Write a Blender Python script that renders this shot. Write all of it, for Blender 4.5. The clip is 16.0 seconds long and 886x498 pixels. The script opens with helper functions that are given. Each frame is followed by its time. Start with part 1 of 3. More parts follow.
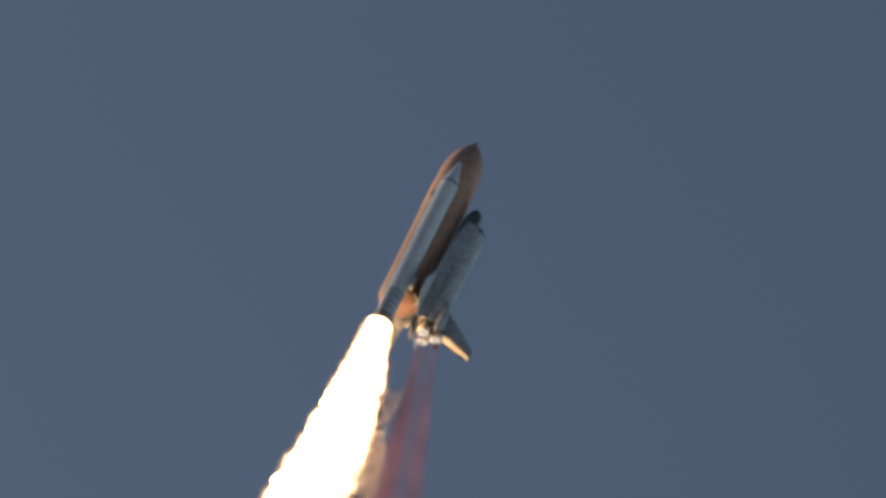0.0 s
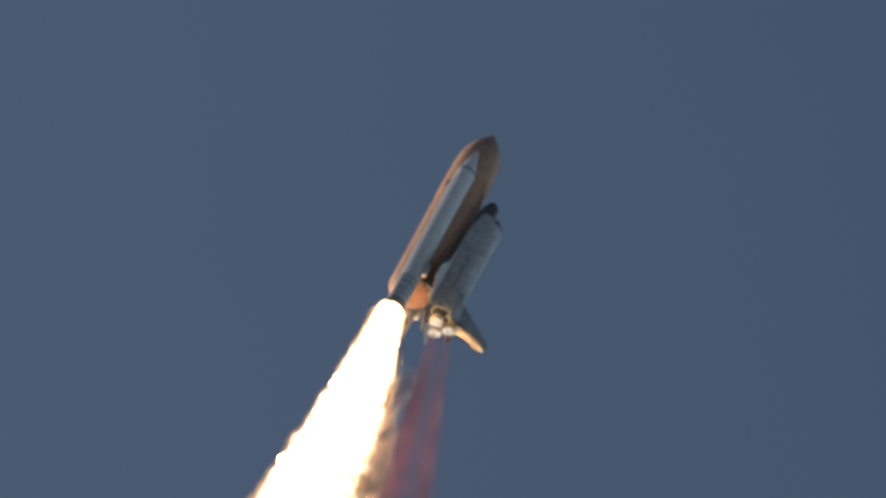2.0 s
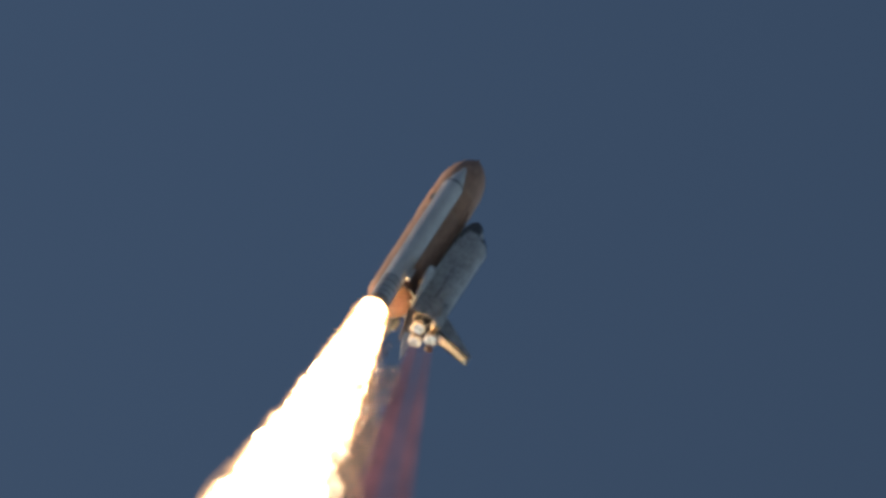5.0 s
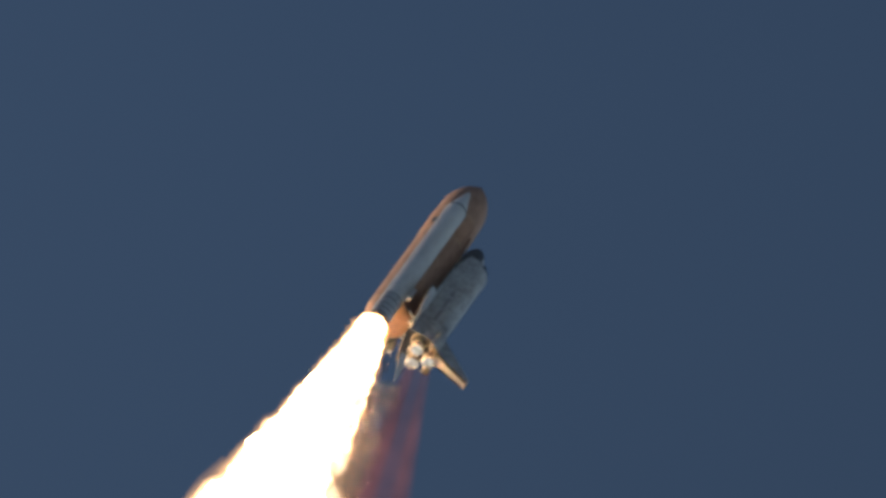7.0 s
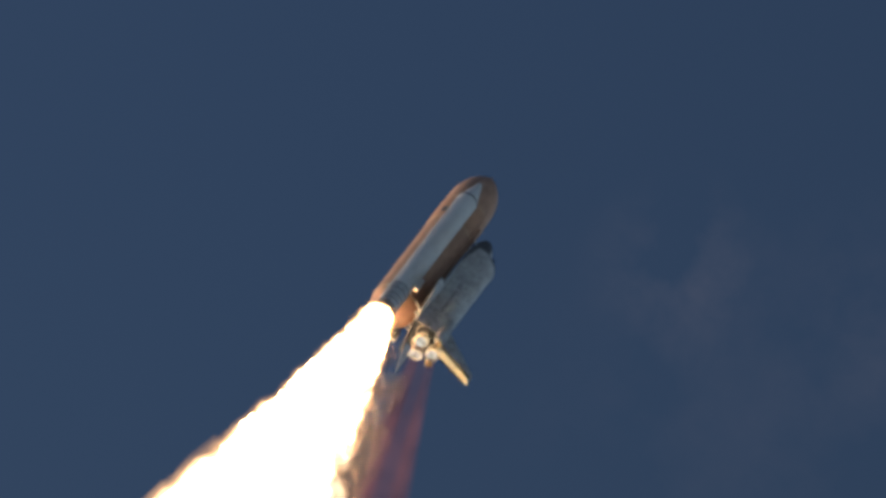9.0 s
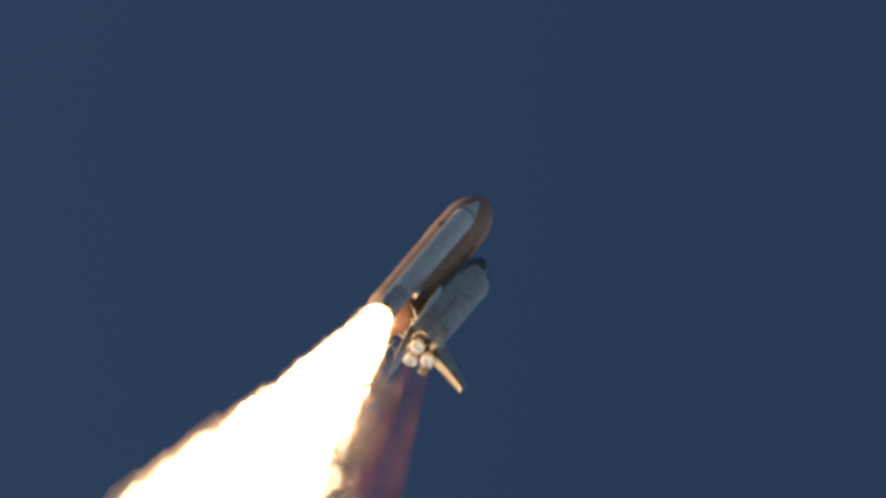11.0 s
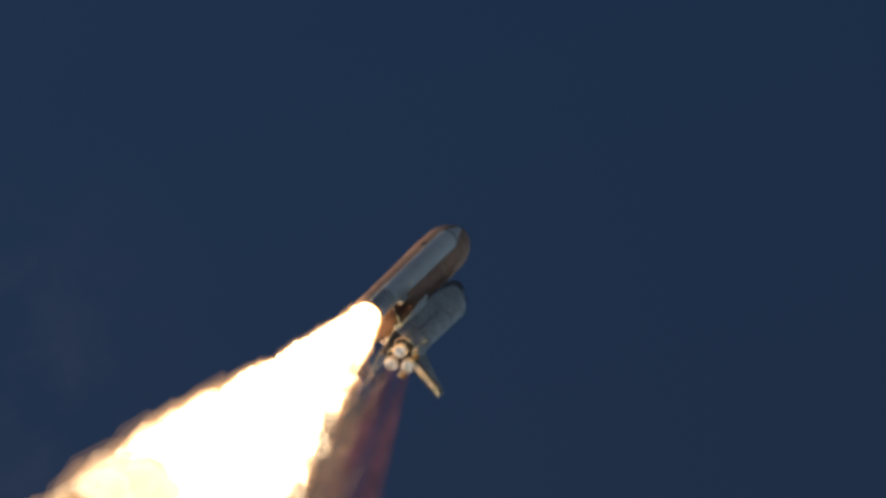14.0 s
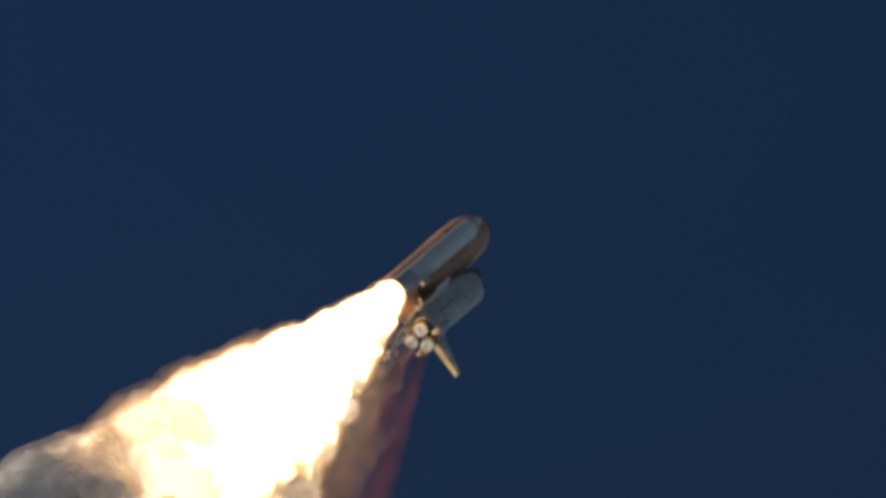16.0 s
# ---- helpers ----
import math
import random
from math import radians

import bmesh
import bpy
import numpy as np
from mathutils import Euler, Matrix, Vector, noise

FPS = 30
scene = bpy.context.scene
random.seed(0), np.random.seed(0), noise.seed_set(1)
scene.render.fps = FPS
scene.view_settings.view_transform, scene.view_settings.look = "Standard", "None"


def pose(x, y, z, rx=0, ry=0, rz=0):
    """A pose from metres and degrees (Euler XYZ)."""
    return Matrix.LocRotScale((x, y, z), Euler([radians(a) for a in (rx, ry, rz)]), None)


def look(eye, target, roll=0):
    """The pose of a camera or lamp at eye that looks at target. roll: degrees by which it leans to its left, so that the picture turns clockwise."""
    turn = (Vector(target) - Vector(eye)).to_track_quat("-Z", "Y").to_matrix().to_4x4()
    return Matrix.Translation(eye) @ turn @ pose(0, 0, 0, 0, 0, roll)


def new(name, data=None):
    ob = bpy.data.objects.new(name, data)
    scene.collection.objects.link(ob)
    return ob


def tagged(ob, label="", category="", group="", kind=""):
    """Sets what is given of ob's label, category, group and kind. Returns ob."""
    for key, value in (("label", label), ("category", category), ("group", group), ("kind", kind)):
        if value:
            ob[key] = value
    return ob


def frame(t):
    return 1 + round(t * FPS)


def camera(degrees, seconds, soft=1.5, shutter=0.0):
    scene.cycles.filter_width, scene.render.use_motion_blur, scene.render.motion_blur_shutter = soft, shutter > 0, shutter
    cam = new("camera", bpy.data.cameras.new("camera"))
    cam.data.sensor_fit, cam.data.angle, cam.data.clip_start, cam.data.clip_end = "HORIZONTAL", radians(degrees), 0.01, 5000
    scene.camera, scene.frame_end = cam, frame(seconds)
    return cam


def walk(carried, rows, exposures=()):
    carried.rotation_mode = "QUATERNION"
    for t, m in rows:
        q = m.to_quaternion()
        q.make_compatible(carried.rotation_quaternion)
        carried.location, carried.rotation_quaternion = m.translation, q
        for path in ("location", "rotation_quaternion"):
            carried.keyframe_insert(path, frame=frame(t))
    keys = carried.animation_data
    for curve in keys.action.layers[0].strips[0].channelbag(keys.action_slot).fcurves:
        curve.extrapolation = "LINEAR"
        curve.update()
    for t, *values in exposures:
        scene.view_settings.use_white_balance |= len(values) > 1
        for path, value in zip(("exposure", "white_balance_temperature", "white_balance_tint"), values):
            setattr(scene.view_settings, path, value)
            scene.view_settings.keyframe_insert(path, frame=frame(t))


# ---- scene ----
# The camera stands on the ground far off and turns after the climbing shuttle.
FLIGHT = [
    (0.0, pose(3.39, 4071.93, 1652.53, 142.103, -62.811, 38.943)),
    (0.5, pose(37.67, 3981.18, 1692.40, 142.202, -62.688, 38.792)),
    (1.0, pose(71.09, 3894.64, 1730.34, 142.344, -62.311, 38.835)),
    (1.5, pose(103.68, 3812.18, 1766.59, 142.607, -62.111, 38.861)),
    (2.0, pose(135.51, 3733.62, 1801.35, 143.419, -61.938, 38.187)),
    (2.5, pose(166.64, 3658.85, 1834.82, 144.188, -61.945, 37.606)),
    (3.0, pose(197.13, 3587.71, 1867.18, 143.168, -61.161, 38.916)),
    (3.5, pose(227.01, 3520.09, 1898.62, 142.305, -60.408, 40.006)),
    (4.0, pose(256.37, 3455.87, 1929.30, 141.585, -59.685, 41.194)),
    (4.5, pose(285.24, 3394.92, 1959.36, 142.342, -59.419, 40.863)),
    (5.0, pose(313.69, 3337.14, 1988.97, 143.163, -59.177, 40.484)),
    (5.5, pose(341.77, 3282.43, 2018.26, 144.028, -58.954, 40.076)),
    (6.0, pose(369.53, 3230.69, 2047.36, 144.918, -58.748, 39.652)),
    (6.5, pose(397.04, 3181.84, 2076.40, 145.818, -58.556, 39.225)),
    (7.0, pose(424.34, 3135.78, 2105.51, 147.539, -58.701, 37.621)),
    (7.5, pose(451.49, 3092.43, 2134.80, 149.242, -58.960, 36.228)),
    (8.0, pose(478.55, 3051.72, 2164.38, 152.010, -59.343, 33.817)),
    (8.5, pose(505.58, 3013.59, 2194.37, 153.883, -59.663, 32.151)),
    (9.0, pose(532.62, 2977.96, 2224.88, 155.397, -59.594, 31.120)),
    (9.5, pose(559.74, 2944.77, 2256.00, 155.747, -59.352, 31.148)),
    (10.0, pose(586.99, 2913.98, 2287.85, 156.046, -59.108, 31.214)),
    (10.5, pose(614.44, 2885.53, 2320.53, 156.295, -58.861, 31.319)),
    (11.0, pose(642.14, 2859.38, 2354.14, 156.492, -58.609, 31.463)),
    (11.5, pose(670.15, 2835.48, 2388.78, 156.640, -58.347, 31.642)),
    (12.0, pose(698.54, 2813.80, 2424.55, 157.252, -58.316, 31.564)),
    (12.5, pose(727.36, 2794.30, 2461.56, 156.756, -57.888, 32.339)),
    (13.0, pose(756.69, 2776.96, 2499.92, 156.654, -57.410, 32.729)),
    (13.5, pose(786.59, 2761.75, 2539.72, 157.075, -57.183, 32.556)),
    (14.0, pose(817.13, 2748.65, 2581.07, 157.309, -56.857, 32.666)),
    (14.5, pose(848.39, 2737.66, 2624.10, 158.015, -56.816, 32.256)),
    (15.0, pose(880.43, 2728.75, 2668.90, 158.760, -56.619, 31.614)),
    (15.5, pose(913.33, 2721.93, 2715.59, 159.701, -56.524, 30.925)),
    (16.0, pose(947.18, 2717.18, 2764.31, 160.356, -56.359, 30.659)),
]
AIM = [
    (0.0, pose(0, 0, 2, 112.2236, 0, -0.1868)),
    (0.5, pose(0, 0, 2, 113.1797, 0, -0.6791)),
    (1.0, pose(0, 0, 2, 114.0770, 0, -1.1614)),
    (1.5, pose(0, 0, 2, 114.9640, 0, -1.6584)),
    (2.0, pose(0, 0, 2, 115.8475, 0, -2.1890)),
    (2.5, pose(0, 0, 2, 116.7472, 0, -2.7375)),
    (3.0, pose(0, 0, 2, 117.6068, 0, -3.2906)),
    (3.5, pose(0, 0, 2, 118.4373, 0, -3.8451)),
    (4.0, pose(0, 0, 2, 119.2243, 0, -4.4181)),
    (4.5, pose(0, 0, 2, 120.0235, 0, -4.9788)),
    (5.0, pose(0, 0, 2, 120.8056, 0, -5.5467)),
    (5.5, pose(0, 0, 2, 121.5708, 0, -6.1216)),
    (6.0, pose(0, 0, 2, 122.3192, 0, -6.7033)),
    (6.5, pose(0, 0, 2, 123.0510, 0, -7.2915)),
    (7.0, pose(0, 0, 2, 123.8104, 0, -7.8956)),
    (7.5, pose(0, 0, 2, 124.5094, 0, -8.4892)),
    (8.0, pose(0, 0, 2, 125.2058, 0, -9.0913)),
    (8.5, pose(0, 0, 2, 125.8617, 0, -9.6958)),
    (9.0, pose(0, 0, 2, 126.4762, 0, -10.3178)),
    (9.5, pose(0, 0, 2, 127.1137, 0, -10.9441)),
    (10.0, pose(0, 0, 2, 127.7357, 0, -11.5754)),
    (10.5, pose(0, 0, 2, 128.3424, 0, -12.2116)),
    (11.0, pose(0, 0, 2, 128.9339, 0, -12.8522)),
    (11.5, pose(0, 0, 2, 129.5104, 0, -13.4973)),
    (12.0, pose(0, 0, 2, 130.0609, 0, -14.1337)),
    (12.5, pose(0, 0, 2, 130.5669, 0, -14.8136)),
    (13.0, pose(0, 0, 2, 131.0894, 0, -15.5085)),
    (13.5, pose(0, 0, 2, 131.6390, 0, -16.1792)),
    (14.0, pose(0, 0, 2, 132.1617, 0, -16.8172)),
    (14.5, pose(0, 0, 2, 132.6542, 0, -17.4404)),
    (15.0, pose(0, 0, 2, 133.0987, 0, -18.0718)),
    (15.5, pose(0, 0, 2, 133.5249, 0, -18.7246)),
    (16.0, pose(0, 0, 2, 133.9679, 0, -19.4047)),
]

cam = camera(2.3116, 16.0, soft=3.8)
scene.cycles.transparent_max_bounces = 192    # gas is many thin layers
walk(cam, AIM, exposures=[(0.0, 0.07, 6650, 10), (0.5, 0.14, 6900, 10), (1.0, 0.22, 7150, 10), (1.5, 0.15, 6900, 10), (2.0, 0.14, 6750, 10), (3.0, 0.03, 6650, 10), (4.0, 0.02, 6600, 10), (7.0, -0.05, 6650, 10), (8.0, -0.05, 6600, 10),
                          (9.0, 0.0, 6650, 10), (11.5, -0.08, 6500, 10), (12.5, -0.1, 6650, 10), (13.0, -0.29, 6650, 10), (13.5, -0.45, 6650, 10), (14.0, -0.6, 6650, 10), (14.5, -0.68, 6600, 10), (16.0, -0.7, 6600, 10)])

# ---- world, sun ----
SUN_EL, SUN_AZ = 12.0, -66.0          # degrees; azimuth clockwise from +y
sky_world = bpy.data.worlds.new("sky")
scene.world = sky_world
sky_world.use_nodes = True
wn, wl = sky_world.node_tree.nodes, sky_world.node_tree.links
wn.clear()
w_out = wn.new("ShaderNodeOutputWorld")
w_bg = wn.new("ShaderNodeBackground")
w_sky = wn.new("ShaderNodeTexSky")
w_sky.sky_type = "NISHITA"
w_sky.sun_disc = False
w_sky.sun_elevation = radians(SUN_EL)
w_sky.sun_rotation = radians(SUN_AZ)
w_sky.altitude, w_sky.air_density, w_sky.dust_density, w_sky.ozone_density = 0, 1.0, 1.2, 1.5
w_bg.inputs["Strength"].default_value = 0.085
# clear air: the haze thins out and the blue deepens with height
w_tc, w_sep, w_ramp, w_mul = wn.new("ShaderNodeTexCoord"), wn.new("ShaderNodeSeparateXYZ"), wn.new("ShaderNodeValToRGB"), wn.new("ShaderNodeMixRGB")
wl.new(w_tc.outputs["Generated"], w_sep.inputs[0])
wl.new(w_sep.outputs["Z"], w_ramp.inputs[0])
AIR = ((0.0, (0.80, 0.66, 0.58)), (0.384, (0.63, 0.586, 0.638)), (0.482, (0.53, 0.567, 0.648)), (0.562, (0.5, 0.568, 0.675)), (0.599, (0.418, 0.493, 0.623)), (0.636, (0.385, 0.457, 0.595)), (0.656, (0.425, 0.507, 0.668)), (0.699, (0.259, 0.428, 0.671)), (1.0, (0.08, 0.25, 0.58)))
SIDE = 0.055                                   # stops by which the sky dims per degree rightwards, put in to match the view


def az_at(z):
    """Azimuth, in degrees, at which the shuttle stands at the height z of the sky."""
    el = [m.to_euler().x * 180 / math.pi - 90 for _, m in AIM]
    return float(np.interp(math.degrees(math.asin(z)), el, [-m.to_euler().z * 180 / math.pi for _, m in AIM]))


AIR = tuple((z, tuple(v * 2 ** (SIDE * az_at(z)) / 4 for v in c)) for z, c in AIR)
for k, (z, c) in enumerate(AIR):
    el = w_ramp.color_ramp.elements[0] if k == 0 else w_ramp.color_ramp.elements[-1] if k == len(AIR) - 1 else w_ramp.color_ramp.elements.new(z)
    el.position, el.color = z, (*c, 1)
w_mul.blend_type = "MULTIPLY"
w_mul.inputs[0].default_value = 1
w_az, w_deg, w_pow, w_grad = wn.new("ShaderNodeMath"), wn.new("ShaderNodeMapRange"), wn.new("ShaderNodeMath"), wn.new("ShaderNodeVectorMath")
w_az.operation, w_pow.operation, w_grad.operation, w_pow.inputs[0].default_value = "ARCTAN2", "POWER", "SCALE", 2
wl.new(w_sep.outputs["X"], w_az.inputs[0])
wl.new(w_sep.outputs["Y"], w_az.inputs[1])
for key, value in (("From Min", radians(-3)), ("From Max", radians(22)), ("To Min", 2 + 3 * SIDE), ("To Max", 2 - 22 * SIDE)):
    w_deg.inputs[key].default_value = value
wl.new(w_az.outputs[0], w_deg.inputs["Value"])
wl.new(w_deg.outputs[0], w_pow.inputs[1])
wl.new(w_pow.outputs[0], w_grad.inputs["Scale"])
wl.new(w_mul.outputs[0], w_grad.inputs[0])
wl.new(w_sky.outputs[0], w_mul.inputs[1])
wl.new(w_ramp.outputs[0], w_mul.inputs[2])
# below the horizon, never in view: sea haze brightened as fill for shaded sides
w_low, w_mix = wn.new("ShaderNodeMapRange"), wn.new("ShaderNodeMixRGB")
for key, value in (("From Min", -0.06), ("From Max", 0.02), ("To Min", 1.0), ("To Max", 0.0)):
    w_low.inputs[key].default_value = value
wl.new(w_sep.outputs["Z"], w_low.inputs["Value"])
wl.new(w_low.outputs[0], w_mix.inputs[0])
wl.new(w_grad.outputs[0], w_mix.inputs[1])
w_mix.inputs[2].default_value = (5.0, 7.1, 9.4, 1)
# faint torn cloud high up
w_wave = wn.new("ShaderNodeTexNoise")
w_wave.inputs["Scale"].default_value, w_wave.inputs["Detail"].default_value, w_wave.inputs["Roughness"].default_value = 190, 5, 0.55
wl.new(w_tc.outputs["Generated"], w_wave.inputs["Vector"])
w_thin = wn.new("ShaderNodeMapRange")
for key, value in (("From Min", 0.42), ("From Max", 0.72), ("To Min", 0.0), ("To Max", 1.0)):
    w_thin.inputs[key].default_value = value
wl.new(w_wave.outputs[0], w_thin.inputs["Value"])
w_last = w_mix.outputs[0]
for az, el_deg, reach_rad, dense in ((11.1, 36.42, 0.0055, 0.5), (11.75, 36.3, 0.007, 0.22), (11.3, 36.0, 0.014, 0.15), (15.2, 41.85, 0.013, 0.32), (16.7, 41.0, 0.012, 0.3)):
    spot, near, mul, add = wn.new("ShaderNodeVectorMath"), wn.new("ShaderNodeMapRange"), wn.new("ShaderNodeMath"), wn.new("ShaderNodeMixRGB")
    spot.operation, mul.operation, add.blend_type = "DISTANCE", "MULTIPLY", "ADD"
    ce = math.cos(radians(el_deg))
    spot.inputs[1].default_value = (ce * math.sin(radians(az)), ce * math.cos(radians(az)), math.sin(radians(el_deg)))
    wl.new(w_tc.outputs["Generated"], spot.inputs[0])
    near.interpolation_type = "SMOOTHSTEP"
    for key, value in (("From Min", 0.0), ("From Max", reach_rad), ("To Min", dense), ("To Max", 0.0)):
        near.inputs[key].default_value = value
    wl.new(spot.outputs["Value"], near.inputs["Value"])
    wl.new(near.outputs[0], mul.inputs[0])
    wl.new(w_thin.outputs[0], mul.inputs[1])
    wl.new(mul.outputs[0], add.inputs[0])
    wl.new(w_last, add.inputs[1])
    add.inputs[2].default_value = (0.75, 0.55, 0.50, 1)
    w_last = add.outputs[0]
wl.new(w_last, w_bg.inputs["Color"])
wl.new(w_bg.outputs[0], w_out.inputs["Surface"])

sun = new("sun", bpy.data.lights.new("sun", "SUN"))
sun.data.energy, sun.data.angle, sun.data.color = 4.2, radians(0.5), (1.0, 0.82, 0.62)
s_dir = Vector((math.cos(radians(SUN_EL)) * math.sin(radians(SUN_AZ)), math.cos(radians(SUN_EL)) * math.cos(radians(SUN_AZ)), math.sin(radians(SUN_EL))))
sun.matrix_world = look(s_dir * 100, (0, 0, 0))


# ---- materials ----
def surface(name, base, rough=0.5, metal=0.0, grain=1.5, stain=0.12, vary=0.25, bump=0.05, streak=(1, 1, 1)):
    """A painted or coated surface: fine grain, larger stains, slight relief."""
    m = bpy.data.materials.new(name)
    m.use_nodes = True
    n, l = m.node_tree.nodes, m.node_tree.links
    b = n["Principled BSDF"]
    b.inputs["Roughness"].default_value, b.inputs["Metallic"].default_value = rough, metal
    tc, mp = n.new("ShaderNodeTexCoord"), n.new("ShaderNodeMapping")
    mp.inputs["Scale"].default_value = streak
    l.new(tc.outputs["Object"], mp.inputs["Vector"])
    fine, wide = n.new("ShaderNodeTexNoise"), n.new("ShaderNodeTexNoise")
    for tex, s, d in ((fine, grain, 6), (wide, stain, 4)):
        tex.inputs["Scale"].default_value, tex.inputs["Detail"].default_value = s, d
        l.new(mp.outputs[0], tex.inputs["Vector"])
    mix = n.new("ShaderNodeMath")
    mix.operation = "ADD"
    l.new(fine.outputs[0], mix.inputs[0])
    l.new(wide.outputs[0], mix.inputs[1])
    ramp = n.new("ShaderNodeValToRGB")
    ramp.color_ramp.elements[0].position, ramp.color_ramp.elements[1].position = 0.35, 0.65
    half = n.new("ShaderNodeMath")
    half.operation = "MULTIPLY"
    half.inputs[1].default_value = 0.5
    l.new(mix.outputs[0], half.inputs[0])
    l.new(half.outputs[0], ramp.inputs[0])
    lo, hi = [c * (1 - vary) for c in base], [min(1, c * (1 + vary * 0.5)) for c in base]
    ramp.color_ramp.elements[0].color, ramp.color_ramp.elements[1].color = (*lo, 1), (*hi, 1)
    l.new(ramp.outputs[0], b.inputs["Base Color"])
    if bump:
        bp = n.new("ShaderNodeBump")
        bp.inputs["Strength"].default_value, bp.inputs["Distance"].default_value = 0.4, bump
        l.new(fine.outputs[0], bp.inputs["Height"])
        l.new(bp.outputs[0], b.inputs["Normal"])
    return m


def fire(name, low, high, s_low, s_high, scale=0.25, veil=0.0):
    """Burning gas: glow that varies with noise; veil: how much of it is see-through."""
    m = bpy.data.materials.new(name)
    m.use_nodes = True
    n, l = m.node_tree.nodes, m.node_tree.links
    n.clear()
    out, em = n.new("ShaderNodeOutputMaterial"), n.new("ShaderNodeEmission")
    tc, tex = n.new("ShaderNodeTexCoord"), n.new("ShaderNodeTexNoise")
    tex.inputs["Scale"].default_value, tex.inputs["Detail"].default_value = scale, 5
    l.new(tc.outputs["Object"], tex.inputs["Vector"])
    ramp = n.new("ShaderNodeValToRGB")
    ramp.color_ramp.elements[0].position, ramp.color_ramp.elements[1].position = 0.38, 0.6
    ramp.color_ramp.elements[0].color, ramp.color_ramp.elements[1].color = (*low, 1), (*high, 1)
    l.new(tex.outputs[0], ramp.inputs[0])
    l.new(ramp.outputs[0], em.inputs["Color"])
    st = n.new("ShaderNodeMapRange")
    for k, v in (("From Min", 0.38), ("From Max", 0.6), ("To Min", s_low), ("To Max", s_high)):
        st.inputs[k].default_value = v
    l.new(tex.outputs[0], st.inputs["Value"])
    l.new(st.outputs[0], em.inputs["Strength"])
    if veil:
        tr, mx = n.new("ShaderNodeBsdfTransparent"), n.new("ShaderNodeMixShader")
        mx.inputs[0].default_value = 1 - veil
        l.new(tr.outputs[0], mx.inputs[1])
        l.new(em.outputs[0], mx.inputs[2])
        l.new(mx.outputs[0], out.inputs["Surface"])
    else:
        l.new(em.outputs[0], out.inputs["Surface"])
    return m


FOAM = surface("orange_foam", (0.36, 0.213, 0.15), 0.9, grain=1.2, stain=0.15, vary=0.35, bump=0.08, streak=(0.3, 1, 1))
FOAM_RIB = surface("ribbed_foam", (0.41, 0.23, 0.15), 0.9, grain=2.0, stain=0.3, vary=0.3, bump=0.05)
RING = surface("pale_foam", (0.50, 0.34, 0.22), 0.9, grain=2.0, stain=0.4, vary=0.2)
WHITE = surface("white_paint", (0.55, 0.555, 0.545), 0.45, grain=0.9, stain=0.2, vary=0.14, bump=0.02, streak=(0.4, 1, 1))
SOOT = surface("grey_band", (0.10, 0.10, 0.105), 0.6, grain=2.0, stain=0.4, vary=0.3)
AFT = surface("greyed_paint", (0.39, 0.395, 0.40), 0.55, grain=1.2, stain=0.4, vary=0.3, streak=(0.4, 1, 1))
RINGS = surface("grey_ring_paint", (0.19, 0.19, 0.195), 0.6, grain=2.0, stain=0.4, vary=0.3)
SKIRT = surface("scorched_skirt", (0.30, 0.27, 0.24), 0.7, grain=1.5, stain=0.5, vary=0.4)
TILE = surface("white_tiles", (0.36, 0.365, 0.365), 0.7, grain=1.4, stain=0.35, vary=0.35, bump=0.03)
BLACK = surface("black_tiles", (0.085, 0.087, 0.09), 0.6, grain=2.5, stain=0.4, vary=0.4, bump=0.03)
INK = surface("faded_ink", (0.25, 0.25, 0.26), 0.7, grain=2.5, stain=0.6, vary=0.4)
CARBON = surface("grey_carbon", (0.16, 0.16, 0.165), 0.5, grain=2.0, stain=0.4, vary=0.25)
METAL = surface("engine_metal", (0.42, 0.36, 0.30), 0.35, 0.85, grain=2.5, stain=0.6, vary=0.3)
HOOP = surface("bright_hoop_metal", (0.62, 0.56, 0.47), 0.4, 0.4, grain=2.5, stain=0.6, vary=0.2)
GLASS = surface("dark_window", (0.02, 0.022, 0.025), 0.08, grain=2, stain=0.5, vary=0.1, bump=0)
MACH = fire("engine_glow", (0.88, 0.86, 0.70), (1.0, 0.98, 0.88), 0.55, 0.82, 0.9)
FLAME = fire("white_flame", (1.0, 0.52, 0.22), (1.0, 0.62, 0.30), 34.0, 50.0, 0.12)
BILLOW = fire("bright_flame", (1.0, 0.54, 0.24), (1.0, 0.64, 0.32), 20.0, 36.0, 0.9)
EMBER = fire("yellow_flame", (1.0, 0.72, 0.44), (1.0, 0.76, 0.49), 2.5, 3.0, 0.3)
BROWN = surface("brown_smoke", (0.14, 0.132, 0.16), 1.0, grain=1.0, stain=0.3, vary=0.3, bump=0)
GLOW = fire("orange_gas", (1.0, 0.48, 0.18), (1.0, 0.56, 0.24), 3.4, 5.0, 0.8)
HOT = fire("thin_hot_gas", (1.0, 0.53, 0.24), (1.0, 0.60, 0.31), 6.5, 8.5, 0.8, veil=0.94)
WARM = fire("thin_yellow_gas", (1.0, 0.64, 0.36), (1.0, 0.70, 0.43), 2.2, 2.8, 0.8, veil=0.94)
DUSK = fire("orange_glow", (1.0, 0.58, 0.26), (1.0, 0.70, 0.42), 1.1, 1.9, 0.7)
# faint emission that stands in for the bloom round the flame
HALO = fire("thinnest_gas", (1.0, 0.50, 0.20), (1.0, 0.56, 0.26), 4.0, 5.2, 0.5, veil=0.99)
DIM = fire("dim_gas", (0.9, 0.56, 0.32), (1.0, 0.66, 0.42), 0.7, 1.1, 0.8, veil=0.9)
for mat in (GLOW, HOT, WARM, DIM, HALO):                  # not used as light sources: thin gas layers and the added glow
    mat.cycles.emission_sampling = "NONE"
